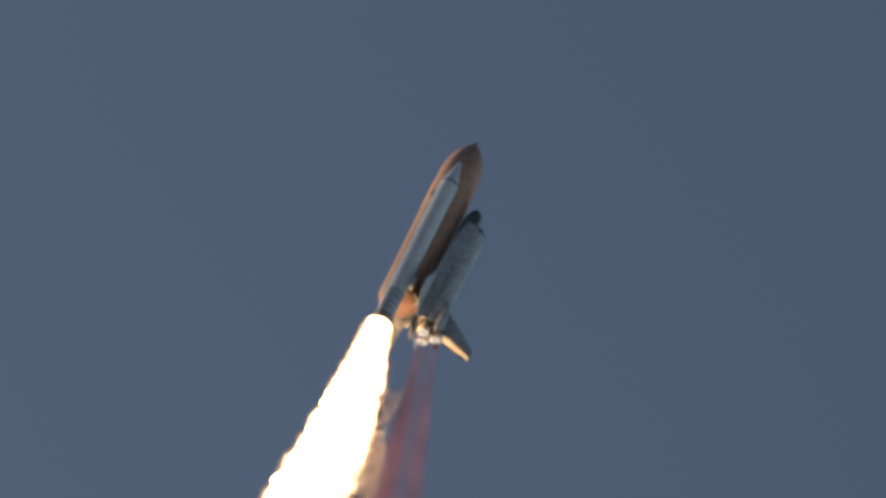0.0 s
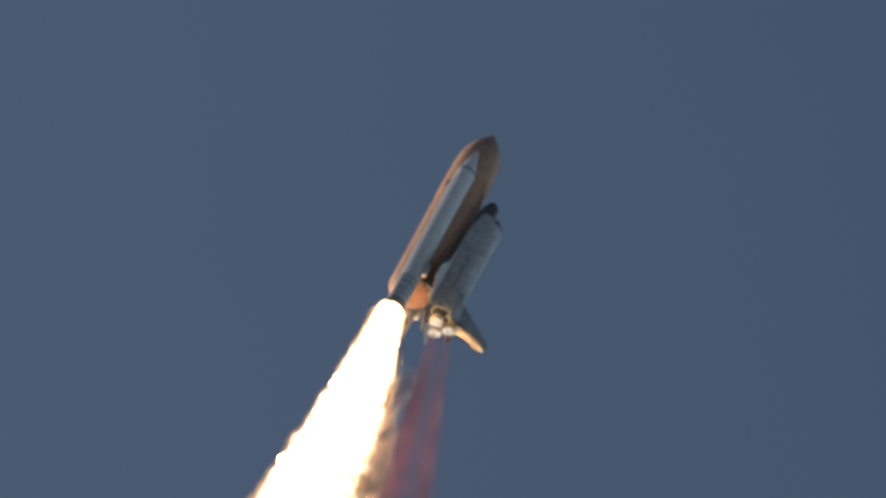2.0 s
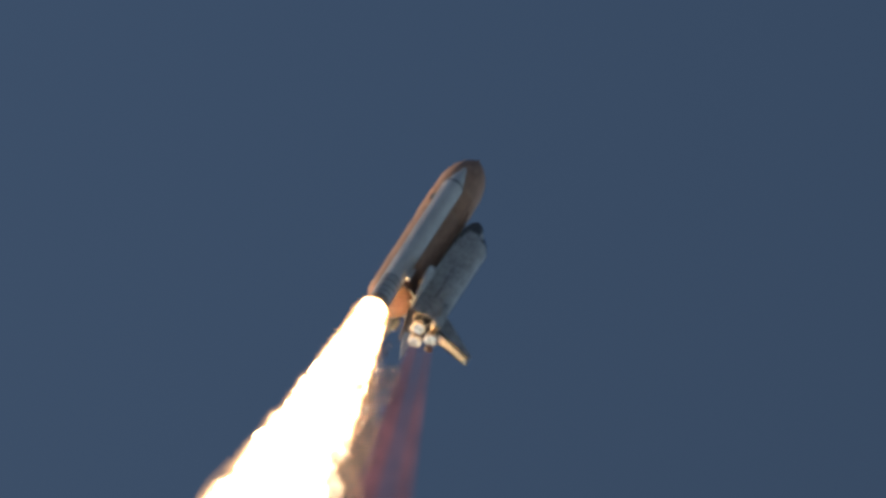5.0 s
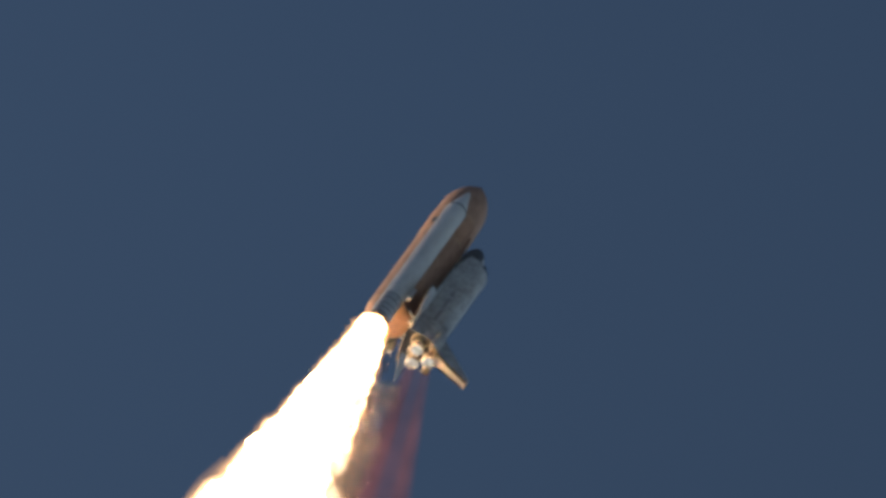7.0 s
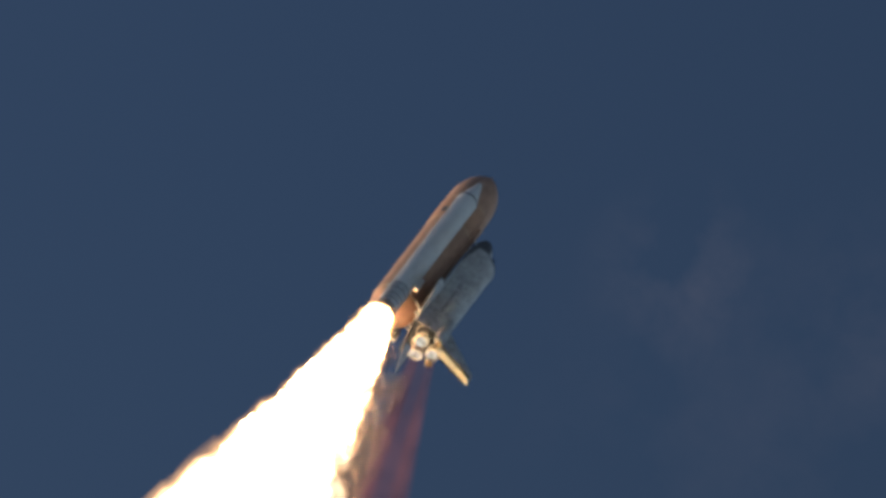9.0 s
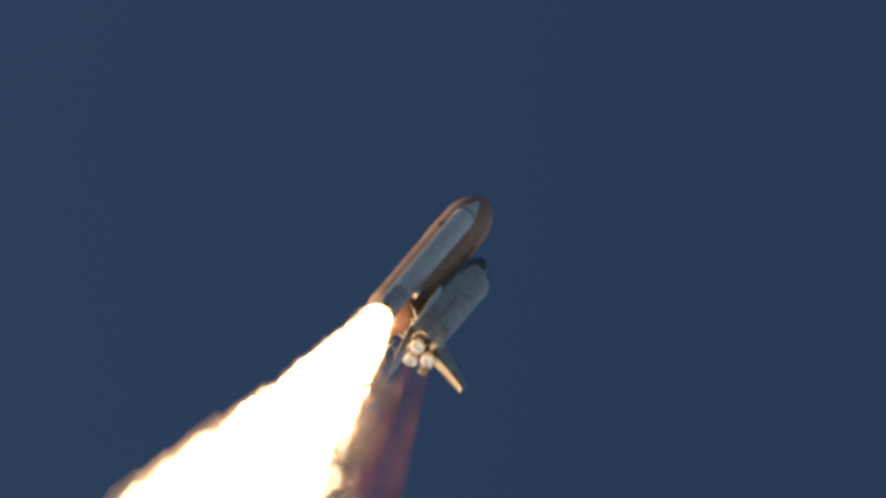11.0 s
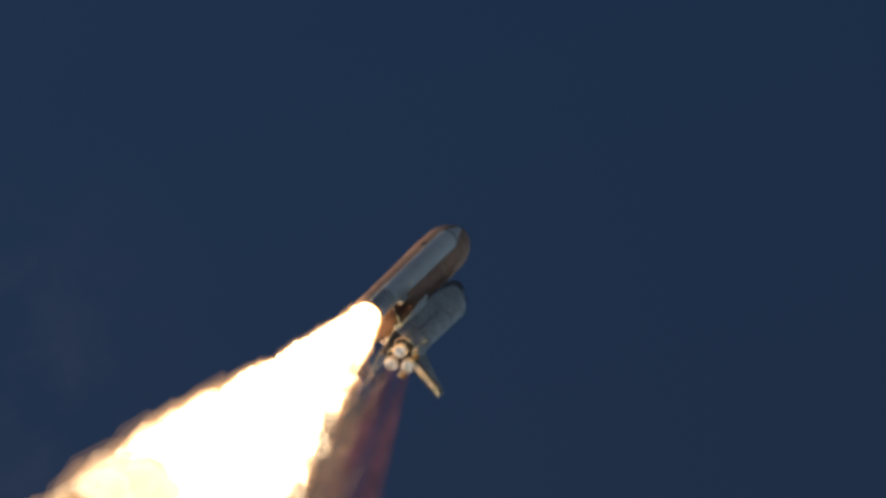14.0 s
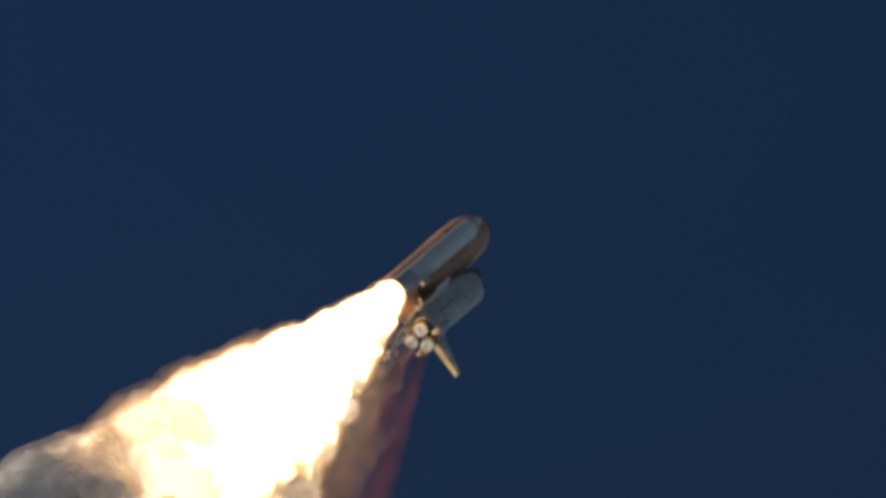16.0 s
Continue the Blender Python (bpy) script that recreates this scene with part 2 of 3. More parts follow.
JET = fire("pink_jet", (0.42, 0.14, 0.15), (0.70, 0.25, 0.26), 0.26, 0.38, 0.15, veil=0.9)
jn, jl = JET.node_tree.nodes, JET.node_tree.links
j_sep, j_in = jn.new("ShaderNodeSeparateXYZ"), jn.new("ShaderNodeMapRange")
for key, value in (("From Min", -5.0), ("From Max", -26.0), ("To Min", 0.012), ("To Max", 0.045)):
    j_in.inputs[key].default_value = value
jl.new(next(k for k in jn if k.type == "TEX_COORD").outputs["Object"], j_sep.inputs[0])
jl.new(j_sep.outputs["X"], j_in.inputs["Value"])
jl.new(j_in.outputs[0], next(k for k in jn if k.type == "MIX_SHADER").inputs[0])
SMOKE = surface("pale_smoke", (0.95, 0.92, 0.88), 1.0, grain=1.6, stain=0.5, vary=0.12, bump=0.03)
sm_n, sm_l = SMOKE.node_tree.nodes, SMOKE.node_tree.links
sm_t, sm_m = sm_n.new("ShaderNodeBsdfTranslucent"), sm_n.new("ShaderNodeMixShader")
sm_t.inputs["Color"].default_value = (0.92, 0.86, 0.78, 1)
sm_m.inputs[0].default_value = 0.3
sm_b = sm_n["Principled BSDF"]
sm_b.inputs["Subsurface Weight"].default_value, sm_b.inputs["Subsurface Scale"].default_value = 1.0, 6.0
sm_b.inputs["Subsurface Radius"].default_value = (1.0, 0.95, 0.9)
sm_l.new(sm_n["Principled BSDF"].outputs[0], sm_m.inputs[1])
sm_l.new(sm_t.outputs[0], sm_m.inputs[2])
sm_l.new(sm_m.outputs[0], sm_n["Material Output"].inputs["Surface"])


def thinned(base, cover):
    """The same stuff as thin smoke, which covers that share of what is behind it."""
    m = base.copy()
    n, l = m.node_tree.nodes, m.node_tree.links
    out, tr, mx = n["Material Output"], n.new("ShaderNodeBsdfTransparent"), n.new("ShaderNodeMixShader")
    full = out.inputs["Surface"].links[0].from_socket
    mx.inputs[0].default_value = cover
    l.new(tr.outputs[0], mx.inputs[1])
    l.new(full, mx.inputs[2])
    l.new(mx.outputs[0], out.inputs["Surface"])
    return m


BROWN_THIN, SMOKE_THIN = thinned(BROWN, 0.04), thinned(SMOKE, 0.14)


# ---- shapes ----
def part(name, bm, material, parent, label=""):
    me = bpy.data.meshes.new(name)
    bmesh.ops.recalc_face_normals(bm, faces=bm.faces)
    bm.to_mesh(me)
    bm.free()
    for mat in material if isinstance(material, (list, tuple)) else (material,):
        me.materials.append(mat)
    for p in me.polygons:
        p.use_smooth = True
    me.set_sharp_from_angle(angle=radians(35))
    ob = new(name, me)
    ob.parent = parent
    return tagged(ob, label)


def revolve(profile, segs=48, centre=(0, 0, 0), closed=False):
    """Turns rows of (x, radius) round the x axis."""
    bm = bmesh.new()
    rings = []
    for x, r in profile:
        if r < 1e-6:
            rings.append([bm.verts.new((centre[0] + x, centre[1], centre[2]))])
        else:
            rings.append([bm.verts.new((centre[0] + x, centre[1] + r * math.cos(2 * math.pi * k / segs), centre[2] + r * math.sin(2 * math.pi * k / segs))) for k in range(segs)])
    for a, b in zip(rings, rings[1:] + (rings[:1] if closed else [])):
        for k in range(segs):
            q = [a[k % len(a)], a[(k + 1) % len(a)], b[(k + 1) % len(b)], b[k % len(b)]]
            q = [v for i, v in enumerate(q) if v not in q[:i]]
            if len(q) > 2:
                bm.faces.new(q)
    return bm


def loft(sections, capped=True):
    """Skins closed loops of equal length."""
    bm = bmesh.new()
    loops = [[bm.verts.new(p) for p in s] for s in sections]
    for a, b in zip(loops, loops[1:]):
        for k in range(len(a)):
            bm.faces.new((a[k], a[(k + 1) % len(a)], b[(k + 1) % len(a)], b[k]))
    if capped:
        bm.faces.new(loops[0])
        bm.faces.new(loops[-1][::-1])
    return bm


def block(size, at, bevel=0.06, turn=None):
    bm = bmesh.new()
    bmesh.ops.create_cube(bm, size=1, matrix=Matrix.Diagonal((*size, 1)))
    bmesh.ops.bevel(bm, geom=bm.edges[:], offset=bevel, segments=2, affect="EDGES", profile=0.5)
    bmesh.ops.transform(bm, matrix=Matrix.Translation(at) @ (turn or Matrix.Identity(4)), verts=bm.verts)
    return bm


def rod(a, b, r=0.12, segs=12):
    a, b = Vector(a), Vector(b)
    bm = revolve([(0, 0), (0, r), ((b - a).length, r), ((b - a).length, 0)], segs)
    bmesh.ops.transform(bm, matrix=Matrix.Translation(a) @ (b - a).to_track_quat("X", "Z").to_matrix().to_4x4(), verts=bm.verts)
    return bm


# ---- the ground on which the camera stands ----
GRASS = surface("dry_grass", (0.16, 0.15, 0.08), 0.95, grain=0.6, stain=0.01, vary=0.4, bump=0.1)
bm = bmesh.new()
bmesh.ops.create_grid(bm, x_segments=120, y_segments=120, size=3000)
for v in bm.verts:
    far = min(1.0, v.co.length / 300)
    v.co.z = far * 2.5 * noise.fractal(v.co * 0.004, 1.0, 2.0, 3)
part("ground", bm, GRASS, None)
tagged(bpy.data.objects["ground"], "flat dry grassland under the camera", "ground", kind="structure")


# ---- the shuttle: x to the nose, y to port, z from the tank to the orbiter's back ----
shuttle = tagged(new("space_shuttle"), "white winged space shuttle climbing on orange tank and white boosters", "spacecraft")


def make_tank():
    prof = [(2.8 - 2.8 * math.sin(a), 4.2 * math.cos(a)) for a in [math.pi / 2 * k / 10 for k in range(10, -1, -1)]]
    prof += [(8, 4.2), (14, 4.2), (20, 4.2), (26.55, 4.2)]
    tank = part("external_tank", revolve(prof, 64), FOAM, shuttle, "orange foam-covered external fuel tank")
    bm = revolve([(26.55, 4.2), (26.6, 4.26), (33.3, 4.26), (33.4, 4.2)], 128)
    for v in bm.verts:                        # stringers
        k = round(math.atan2(v.co.z, v.co.y) / (2 * math.pi) * 128)
        if k % 2 and 26.58 < v.co.x < 33.35:
            v.co.y, v.co.z = v.co.y * 1.014, v.co.z * 1.014
    part("intertank", bm, FOAM_RIB, tank, "ribbed brown intertank section")
    og = [(33.4, 4.2), (36.6, 4.2)]
    nose = 10.05
    rad = (nose ** 2 + 4.2 ** 2) / (2 * 4.2)
    og += [(36.6 + nose * k / 14, math.sqrt(max(0, rad ** 2 - (nose * k / 14) ** 2)) - rad + 4.2) for k in range(1, 14)]
    og += [(46.4, 0.46), (46.75, 0.3), (46.95, 0.12), (47.0, 0)]
    part("oxygen_tank_nose", revolve(og, 64), FOAM, tank, "brown pointed tank nose")
    for x in (2.85, 26.5, 33.45):
        part("tank_ring", revolve([(x - 0.14, 4.19), (x - 0.1, 4.27), (x + 0.1, 4.27), (x + 0.14, 4.19)], 64), RING, tank)
    part("feed_line", rod((3.5, 1.6, 4.12), (30.5, 1.6, 4.12), 0.26), FOAM, tank)
    part("cable_tray", block((27, 0.25, 0.22), (20, 2.4, 3.62), 0.04), FOAM, tank)
    part("umbilical_plate", block((1.3, 0.9, 0.35), (28.7, 3.45, -2.72), 0.08, Matrix.Rotation(radians(-128), 4, "X")), SOOT, tank, "dark umbilical plate")
    for y in (-1, 1):
        part("umbilical_line", rod((2.2, 1.5 * y, 3.9), (1.1, 1.6 * y, 5.15), 0.34), WHITE, tank, "white fuel line at the tank's foot")
        part("rear_strut", rod((3.0, 3.1 * y, 2.9), (1.6, 2.3 * y, 5.15), 0.2), WHITE, tank)
        part("rear_strut", rod((5.2, 0.6 * y, 4.1), (1.7, 2.2 * y, 5.15), 0.17), WHITE, tank)
        part("front_strut", rod((28.4, 1.2 * y, 4.1), (27.6, 0.1 * y, 5.55), 0.12), WHITE, tank)
    part("cross_beam", rod((2.4, -2.6, 4.35), (2.4, 2.6, 4.35), 0.26), WHITE, tank)


def make_booster(side):
    c = (-0.3, 6.2 * side, 0.15)
    r = 1.855
    boost = part("solid_rocket_booster", revolve([(-0.4, r), (4, r), (10, r), (16, r), (22, r), (27.4, r)], 48, c), WHITE, shuttle,
                 "tall white solid-fuel rocket booster")
    # the foot is a darker grey than the case above it
    part("aft_segment", revolve([(-6.6, r), (-4, r), (-0.4, r)], 48, c), AFT, boost, "grey foot of the booster")
    part("forward_skirt", revolve([(27.4, r), (27.42, r + 0.02), (29.85, r + 0.02), (29.87, r)], 48, c), WHITE, boost)
    part("frustum", revolve([(30.2, r - 0.02), (33.6, 0.98), (34.0, 0.84)], 48, c), WHITE, boost)
    cap = [(34.0, 0.84), (34.6, 0.74), (35.3, 0.56)] + [(35.75 + 0.6 * math.sin(a), 0.44 * math.cos(a)) for a in [math.pi / 2 * k / 10 for k in range(11)]]
    part("nose_cap", revolve(cap, 48, c), WHITE, boost)
    part("separation_band", revolve([(29.82, r + 0.01), (29.87, r + 0.05), (30.22, r + 0.05), (30.27, r - 0.05)], 48, c), SOOT, boost, "dark band under the booster's nose")
    part("aft_skirt", revolve([(-6.6, r), (-6.7, r + 0.06), (-7.1, r + 0.08), (-8.9, 2.5), (-9.05, 2.52), (-9.05, 2.4), (-7.2, 1.7)], 48, c), SKIRT, boost, "flared scorched skirt")
    part("nozzle", revolve([(-7.2, 0.8), (-8.2, 1.25), (-9.45, 1.85), (-9.5, 1.8), (-8.2, 1.15), (-7.2, 0.7)], 36, c, True), SOOT, boost)
    for x in (-0.6, -2.3, -4.0, -5.4):
        part("stiffener_ring", revolve([(x - 0.16, r - 0.01), (x - 0.12, r + 0.04), (x + 0.12, r + 0.04), (x + 0.16, r - 0.01)], 48, c), RINGS, boost, "dark stiffening ring")
    for x in (6.5, 14.6, 22.7):
        part("case_joint", revolve([(x - 0.14, r - 0.01), (x - 0.1, r + 0.035), (x + 0.1, r + 0.035), (x + 0.14, r - 0.01)], 48, c), WHITE, boost)
    part("attach_ring", revolve([(1.7, r - 0.01), (1.74, r + 0.05), (2.5, r + 0.05), (2.54, r - 0.01)], 48, c), WHITE, boost)
    part("electronics_box", block((3.0, 0.8, 0.75), (3.2, 6.1 * side, 2.4), 0.12), WHITE, boost, "white electronics cover above the booster")
    part("cable_tunnel", block((34.5, 0.55, 0.2), (11.4, (6.2 + 0.98) * side, 0.15 - 1.58), 0.05, Matrix.Rotation(radians(32 * side), 4, "X")), WHITE, boost)
    part("attach_strut", rod((2.1, 4.9 * side, 1.5), (2.6, 3.0 * side, 3.1), 0.18), SOOT, boost)
    part("attach_strut", rod((2.1, 4.9 * side, -1.5), (2.6, 3.4 * side, -2.6), 0.18), SOOT, boost)
    part("thrust_post", rod((29.6, 4.7 * side, 0), (29.6, 4.1 * side, 0), 0.4), FOAM_RIB, boost)


def hull_section(x, hw, zb, zt, round_top=1.0, n=14):
    """A loop: flat belly with rounded chines, flat sides, arched top."""
    pts = []
    top = min(hw * round_top, (zt - zb) * 0.55)
    ch = min(0.45 * hw, 0.5)
    for k in range(n + 1):                    # arch from starboard to port
        a = math.pi * k / n
        pts.append((x, -hw * math.cos(a), zt - top + top * math.sin(a)))
    for k in range(1, 7):
        pts.append((x, hw, (zt - top) + (zb + ch - zt + top) * k / 7))
    for k in range(0, 4):
        a = math.pi / 2 * k / 4
        pts.append((x, hw - ch + ch * math.cos(a), zb + ch - ch * math.sin(a)))
    for k in range(1, 5):
        pts.append((x, (hw - ch) * (1 - 2 * k / 5), zb))
    for k in range(0, 4):
        a = math.pi / 2 * (1 - k / 4)
        pts.append((x, -(hw - ch) - ch * math.cos(a), zb + ch - ch * math.sin(a)))
    for k in range(1, 7):
        pts.append((x, -hw, (zb + ch) + (zt - top - zb - ch) * k / 7))
    return pts


def make_orbiter():
    rows = [(30.55, 0.12, 6.75, 7.0), (30.4, 0.5, 6.35, 7.3), (30.0, 0.85, 6.05, 7.65), (29.2, 1.25, 5.75, 8.1), (28.2, 1.6, 5.5, 8.55), (27.2, 1.88, 5.33, 8.95),
            (26.2, 2.1, 5.2, 9.3), (25.5, 2.22, 5.12, 9.55), (24.9, 2.32, 5.08, 10.1), (24.2, 2.4, 5.05, 10.75), (23.4, 2.48, 5.03, 11.1), (22.4, 2.55, 5.02, 11.22),
            (21.2, 2.6, 5.0, 11.1), (19.5, 2.62, 5.0, 11.05), (17, 2.62, 5, 11.05), (14, 2.62, 5, 11.05), (11, 2.62, 5, 11.05), (8, 2.62, 5, 11.05), (5, 2.62, 5, 11.05),
            (2.4, 2.66, 5.0, 11.05), (0.6, 2.72, 5.03, 11.1), (-0.8, 2.75, 5.1, 11.1), (-1.3, 2.7, 5.2, 11.0)]
    rows = [(x, hw, 4.8 + (zb - 5.0) * 0.95, 4.8 + (zt - 5.0) * 0.95) for x, hw, zb, zt in rows]
    bm = loft([hull_section(*r) for r in rows])
    for f in bm.faces:
        m = f.calc_center_median()
        nose = m.x > 25.3 and m.z < 8.0 or m.x > 28.2 or (24.4 < m.x < 26.3 and m.z > 8.7)
        f.material_index = 2 if m.x < -1.2 else 1 if m.z < 5.05 + max(0, m.x - 19) * 0.16 or nose else 0
    orb = part("orbiter", bm, [TILE, BLACK, BLACK], shuttle, "white and black winged orbiter hull")
    # payload bay doors, a hand's breadth proud
    for side in (-1, 1):
        for k in range(4):
            x0, x1 = 2.7 + 4.55 * k, 2.7 + 4.55 * k + 4.47
            arc = [math.radians(90 - side * 0 - a) for a in range(2, 97, 8)]
            secs = []
            for x in (x0, x1):
                ro = [(x, side * 2.67 * math.cos(a), 7.93 + 2.67 * math.sin(a)) for a in arc]
                ri = [(x, side * 2.5 * math.cos(a), 7.93 + 2.5 * math.sin(a)) for a in arc[::-1]]
                secs.append(ro + ri)
            part("bay_door", loft(secs), TILE, orb)
    for side in (-1, 1):
        # wings, as stations from root to tip: y, leading x, trailing x, thickness
        st = [(2.4, 21.5, 0.55, 0.3), (3.0, 17.6, 0.57, 0.6), (3.8, 13.2, 0.62, 0.85), (4.7, 9.2, 0.68, 0.9), (6.3, 7.4, 0.8, 0.75), (8.0, 5.4, 0.9, 0.58), (9.5, 3.7, 1.0, 0.42), (10.1, 3.0, 1.06, 0.3), (10.4, 2.5, 1.2, 0.12)]
        secs = []
        for y, xl, xt, th in st:
            zb = 4.82 + (y - 2.5) * 0.06
            loop = []
            for u in (0, 0.02, 0.06, 0.15, 0.3, 0.5, 0.75, 1.0):
                up = th * (1.35 * math.sqrt(u) * (1 - u) ** 0.8 + 0.30 * u)
                loop.append((xl + (xt - xl) * u, y * side, zb + 0.25 * th + up * 0.78))
            for u in (1.0, 0.75, 0.5, 0.3, 0.15, 0.06, 0.02):
                dn = th * 0.25 * min(1, math.sqrt(u * 4))
                loop.append((xl + (xt - xl) * u, y * side, zb + 0.25 * th - dn))
            secs.append(loop)
        bm = loft(secs)
        bm.faces.ensure_lookup_table()
        bmesh.ops.recalc_face_normals(bm, faces=bm.faces)
        for f in bm.faces:
            m = f.calc_center_median()
            f.material_index = 1 if f.normal.z < -0.25 else 0
        part("wing", bm, [TILE, BLACK], orb)
        # rounded carbon leading edge
        le = [(9.4, 4.6), (7.4, 6.3), (5.4, 8.0), (3.7, 9.5), (2.95, 10.2)]
        secs = []
        for (x, y) in le:
            z = 4.82 + (y - 2.5) * 0.06 + 0.22 * (1 - (y - 4.6) / 10)
            rr = 0.34 - 0.022 * (y - 4.6)
            secs.append([(x - 0.1 + rr * 1.1 * math.cos(2 * math.pi * k / 10), y * side + rr * 0.5 * math.cos(2 * math.pi * k / 10), z + rr * math.sin(2 * math.pi * k / 10)) for k in range(10)])
        part("leading_edge", loft(secs), CARBON, orb, "grey carbon leading edge")
        for (y0, y1) in ((2.75, 6.4), (6.5, 10.1)):
            secs = []
            for y in (y0, y1):
                zb, xt = 4.82 + (y - 2.5) * 0.06, 0.5 + (y - 2.5) * 0.07
                t0 = 0.42 - 0.025 * (y - 2.5)
                xe = xt - (2.5 - 0.16 * (y - 2.5))
                secs.append([(xt, y * side, zb + t0 + 0.05), (xe, y * side, zb + 0.2), (xe, y * side, zb + 0.1), (xt, y * side, zb)])
            part("elevon", loft(secs), TILE, orb)
            part("hinge_seal", rod(*[(0.58 + (y - 2.5) * 0.07, y * side, 5.2 + (y - 2.5) * 0.035) for y in (y0, y1)], 0.14), SOOT, orb)
        # manoeuvring pod
        rings = [(4.6, 0.12, 10.1), (4.2, 0.4, 10.1), (3.2, 0.7, 10.15), (1.5, 0.95, 10.2), (-0.5, 1.08, 10.25), (-1.9, 1.08, 10.25), (-2.5, 0.9, 10.25)]
        secs = [[(x, 2.05 * side + rr * math.cos(2 * math.pi * k / 20), z + rr * 0.92 * math.sin(2 * math.pi * k / 20)) for k in range(20)] for x, rr, z in rings]
        part("engine_pod", loft(secs), TILE, orb, "white rounded engine pod beside the tail")
        part("thruster_housing", block((2.2, 0.7, 0.8), (-2.3, 2.95 * side, 10.05), 0.15), TILE, orb)
        bm = revolve([(0, 0.2), (-0.5, 0.38), (-1.5, 0.66), (-1.52, 0.62), (-0.5, 0.32), (0, 0.15)], 24, closed=True)
        bmesh.ops.transform(bm, matrix=Matrix.Translation((-2.3, 2.2 * side, 10.3)) @ Matrix.Rotation(radians(14), 4, "Y") @ Matrix.Rotation(radians(-6 * side), 4, "Z"), verts=bm.verts)
        part("small_nozzle", bm, METAL, orb)
        part("cockpit_window", block((0.75, 0.06, 0.5), (24.55, 1.98 * side, 9.3), 0.02, Matrix.Rotation(radians(28 * side), 4, "X") @ Matrix.Rotation(radians(-38), 4, "Y")), GLASS, orb)
        part("windscreen", block((0.7, 0.8, 0.06), (24.95, 0.62 * side, 9.75), 0.02, Matrix.Rotation(radians(36), 4, "Y")), GLASS, orb)
    # fin and rudder: wedge sections thickest at the hinge
    def fin_at(z):
        """Leading edge, hinge, trailing edge and thickness of the fin at a height."""
        k = (z - 10.4) / 8.1
        return 4.0 - 7.75 * k, -1.3 - 3.75 * k, -3.2 - 3.25 * k, 1.8 - 0.9 * k
    secs = []
    for z in (10.3, 12, 14, 16, 18.1):
        xl, xm, xt, th = fin_at(z)
        secs.append([(xl, 0, z), (xl - 0.2, th * 0.12, z), (xm, th / 2, z), (xm, -th / 2, z), (xl - 0.2, -th * 0.12, z)])
    part("fin", loft(secs), TILE, orb, "white swept tail fin")
    secs = []
    for z, grow in ((18.11, 0.0), (18.32, 0.25)):
        xl, xm, xt, th = fin_at(z)
        secs.append([(xl - grow, 0, z), (xm + 0.5, th / 2 - grow, z), (xt, 0.08, z), (xt, -0.08, z), (xm + 0.5, -th / 2 + grow, z)])
    part("fin_tip", loft(secs), TILE, orb)
    secs = []
    for z in (11.0, 18.05):
        xl, xm, xt, th = fin_at(z)
        secs.append([(xm - 0.004, th / 2 + 0.02, z), (xm - 0.5, th / 2 - 0.1, z), (xm - 0.5, -th / 2 + 0.1, z), (xm - 0.004, -th / 2 - 0.02, z)])
    part("rudder_hinge", loft(secs), BLACK, orb, "dark hinge line of the rudder")
    # rudder paint is paler than the fin's, to carry the flame's light in colour
    for z0, z1 in ((11.2, 14.6), (14.7, 18.0)):
        secs = []
        for z in (z0, z1):
            xl, xm, xt, th = fin_at(z)
            secs.append([(xm - 0.505, th / 2 - 0.14, z), (xt, 0.1, z), (xt, -0.1, z), (xm - 0.505, -th / 2 + 0.14, z)])
        part("rudder", loft(secs), WHITE, orb, "rudder panel painted paler to look flame-lit")
    for side in (-1, 1):
        ends = [fin_at(z) for z in (11.0, 17.75)]
        part("rudder_seal", rod(*[(e[1] - 0.2, side * (e[3] / 2 + 0.02), z) for e, z in zip(ends, (11.0, 17.75))], 0.2), BLACK, orb, "dark seal along the rudder")
    part("rudder_edge", rod(*[(e[2] - 0.02, 0, z) for e, z in zip(ends, (11.2, 17.7))], 0.15), BLACK, orb, "dark trailing edge of the rudder")
    # lettering on the flanks and a wing, as plain bars
    for side in (-1, 1):
        for x0, x1 in ((4.3, 7.6), (8.1, 11.6)):
            part("lettering", block((x1 - x0, 0.05, 0.55), ((x0 + x1) / 2, 2.63 * side, 7.55), 0.015), INK, orb, "faded dark lettering on the flank")
        part("flag_panel", block((1.7, 0.05, 0.9), (13.0, 2.63 * side, 7.55), 0.015), INK, orb)
    # main engines
    for y, z, x0, pitch, yaw in ((0, 9.5, -0.5, 15, 0), (1.30, 7.2, -0.75, 10, -3.5), (-1.30, 7.2, -0.75, 10, 3.5)):
        m = Matrix.Translation((x0, y, z)) @ Matrix.Rotation(radians(pitch), 4, "Y") @ Matrix.Rotation(radians(yaw), 4, "Z")
        dome = revolve([(0.3, 1.5), (-0.5, 1.42), (-1.0, 1.2), (-1.3, 0.85)], 28)
        bmesh.ops.transform(dome, matrix=m, verts=dome.verts)
        part("heat_shield", dome, BLACK, orb)
        lip = revolve([(-0.42, 1.4), (-0.48, 1.52), (-0.62, 1.5), (-0.62, 1.36)], 28, closed=True)
        bmesh.ops.transform(lip, matrix=m, verts=lip.verts)
        part("shield_ring", lip, HOOP, orb)
        prof = [(-1.2, 0.45), (-1.7, 0.72), (-2.3, 0.93), (-2.9, 1.08), (-3.5, 1.18)]
        bell = revolve(prof + [(-3.52, 1.2), (-3.55, 1.16)] + [(x + 0.02, r - 0.07) for x, r in prof[::-1]], 32, closed=True)
        bmesh.ops.transform(bell, matrix=m, verts=bell.verts)
        part("engine_bell", bell, METAL, orb, "metal main engine bell")
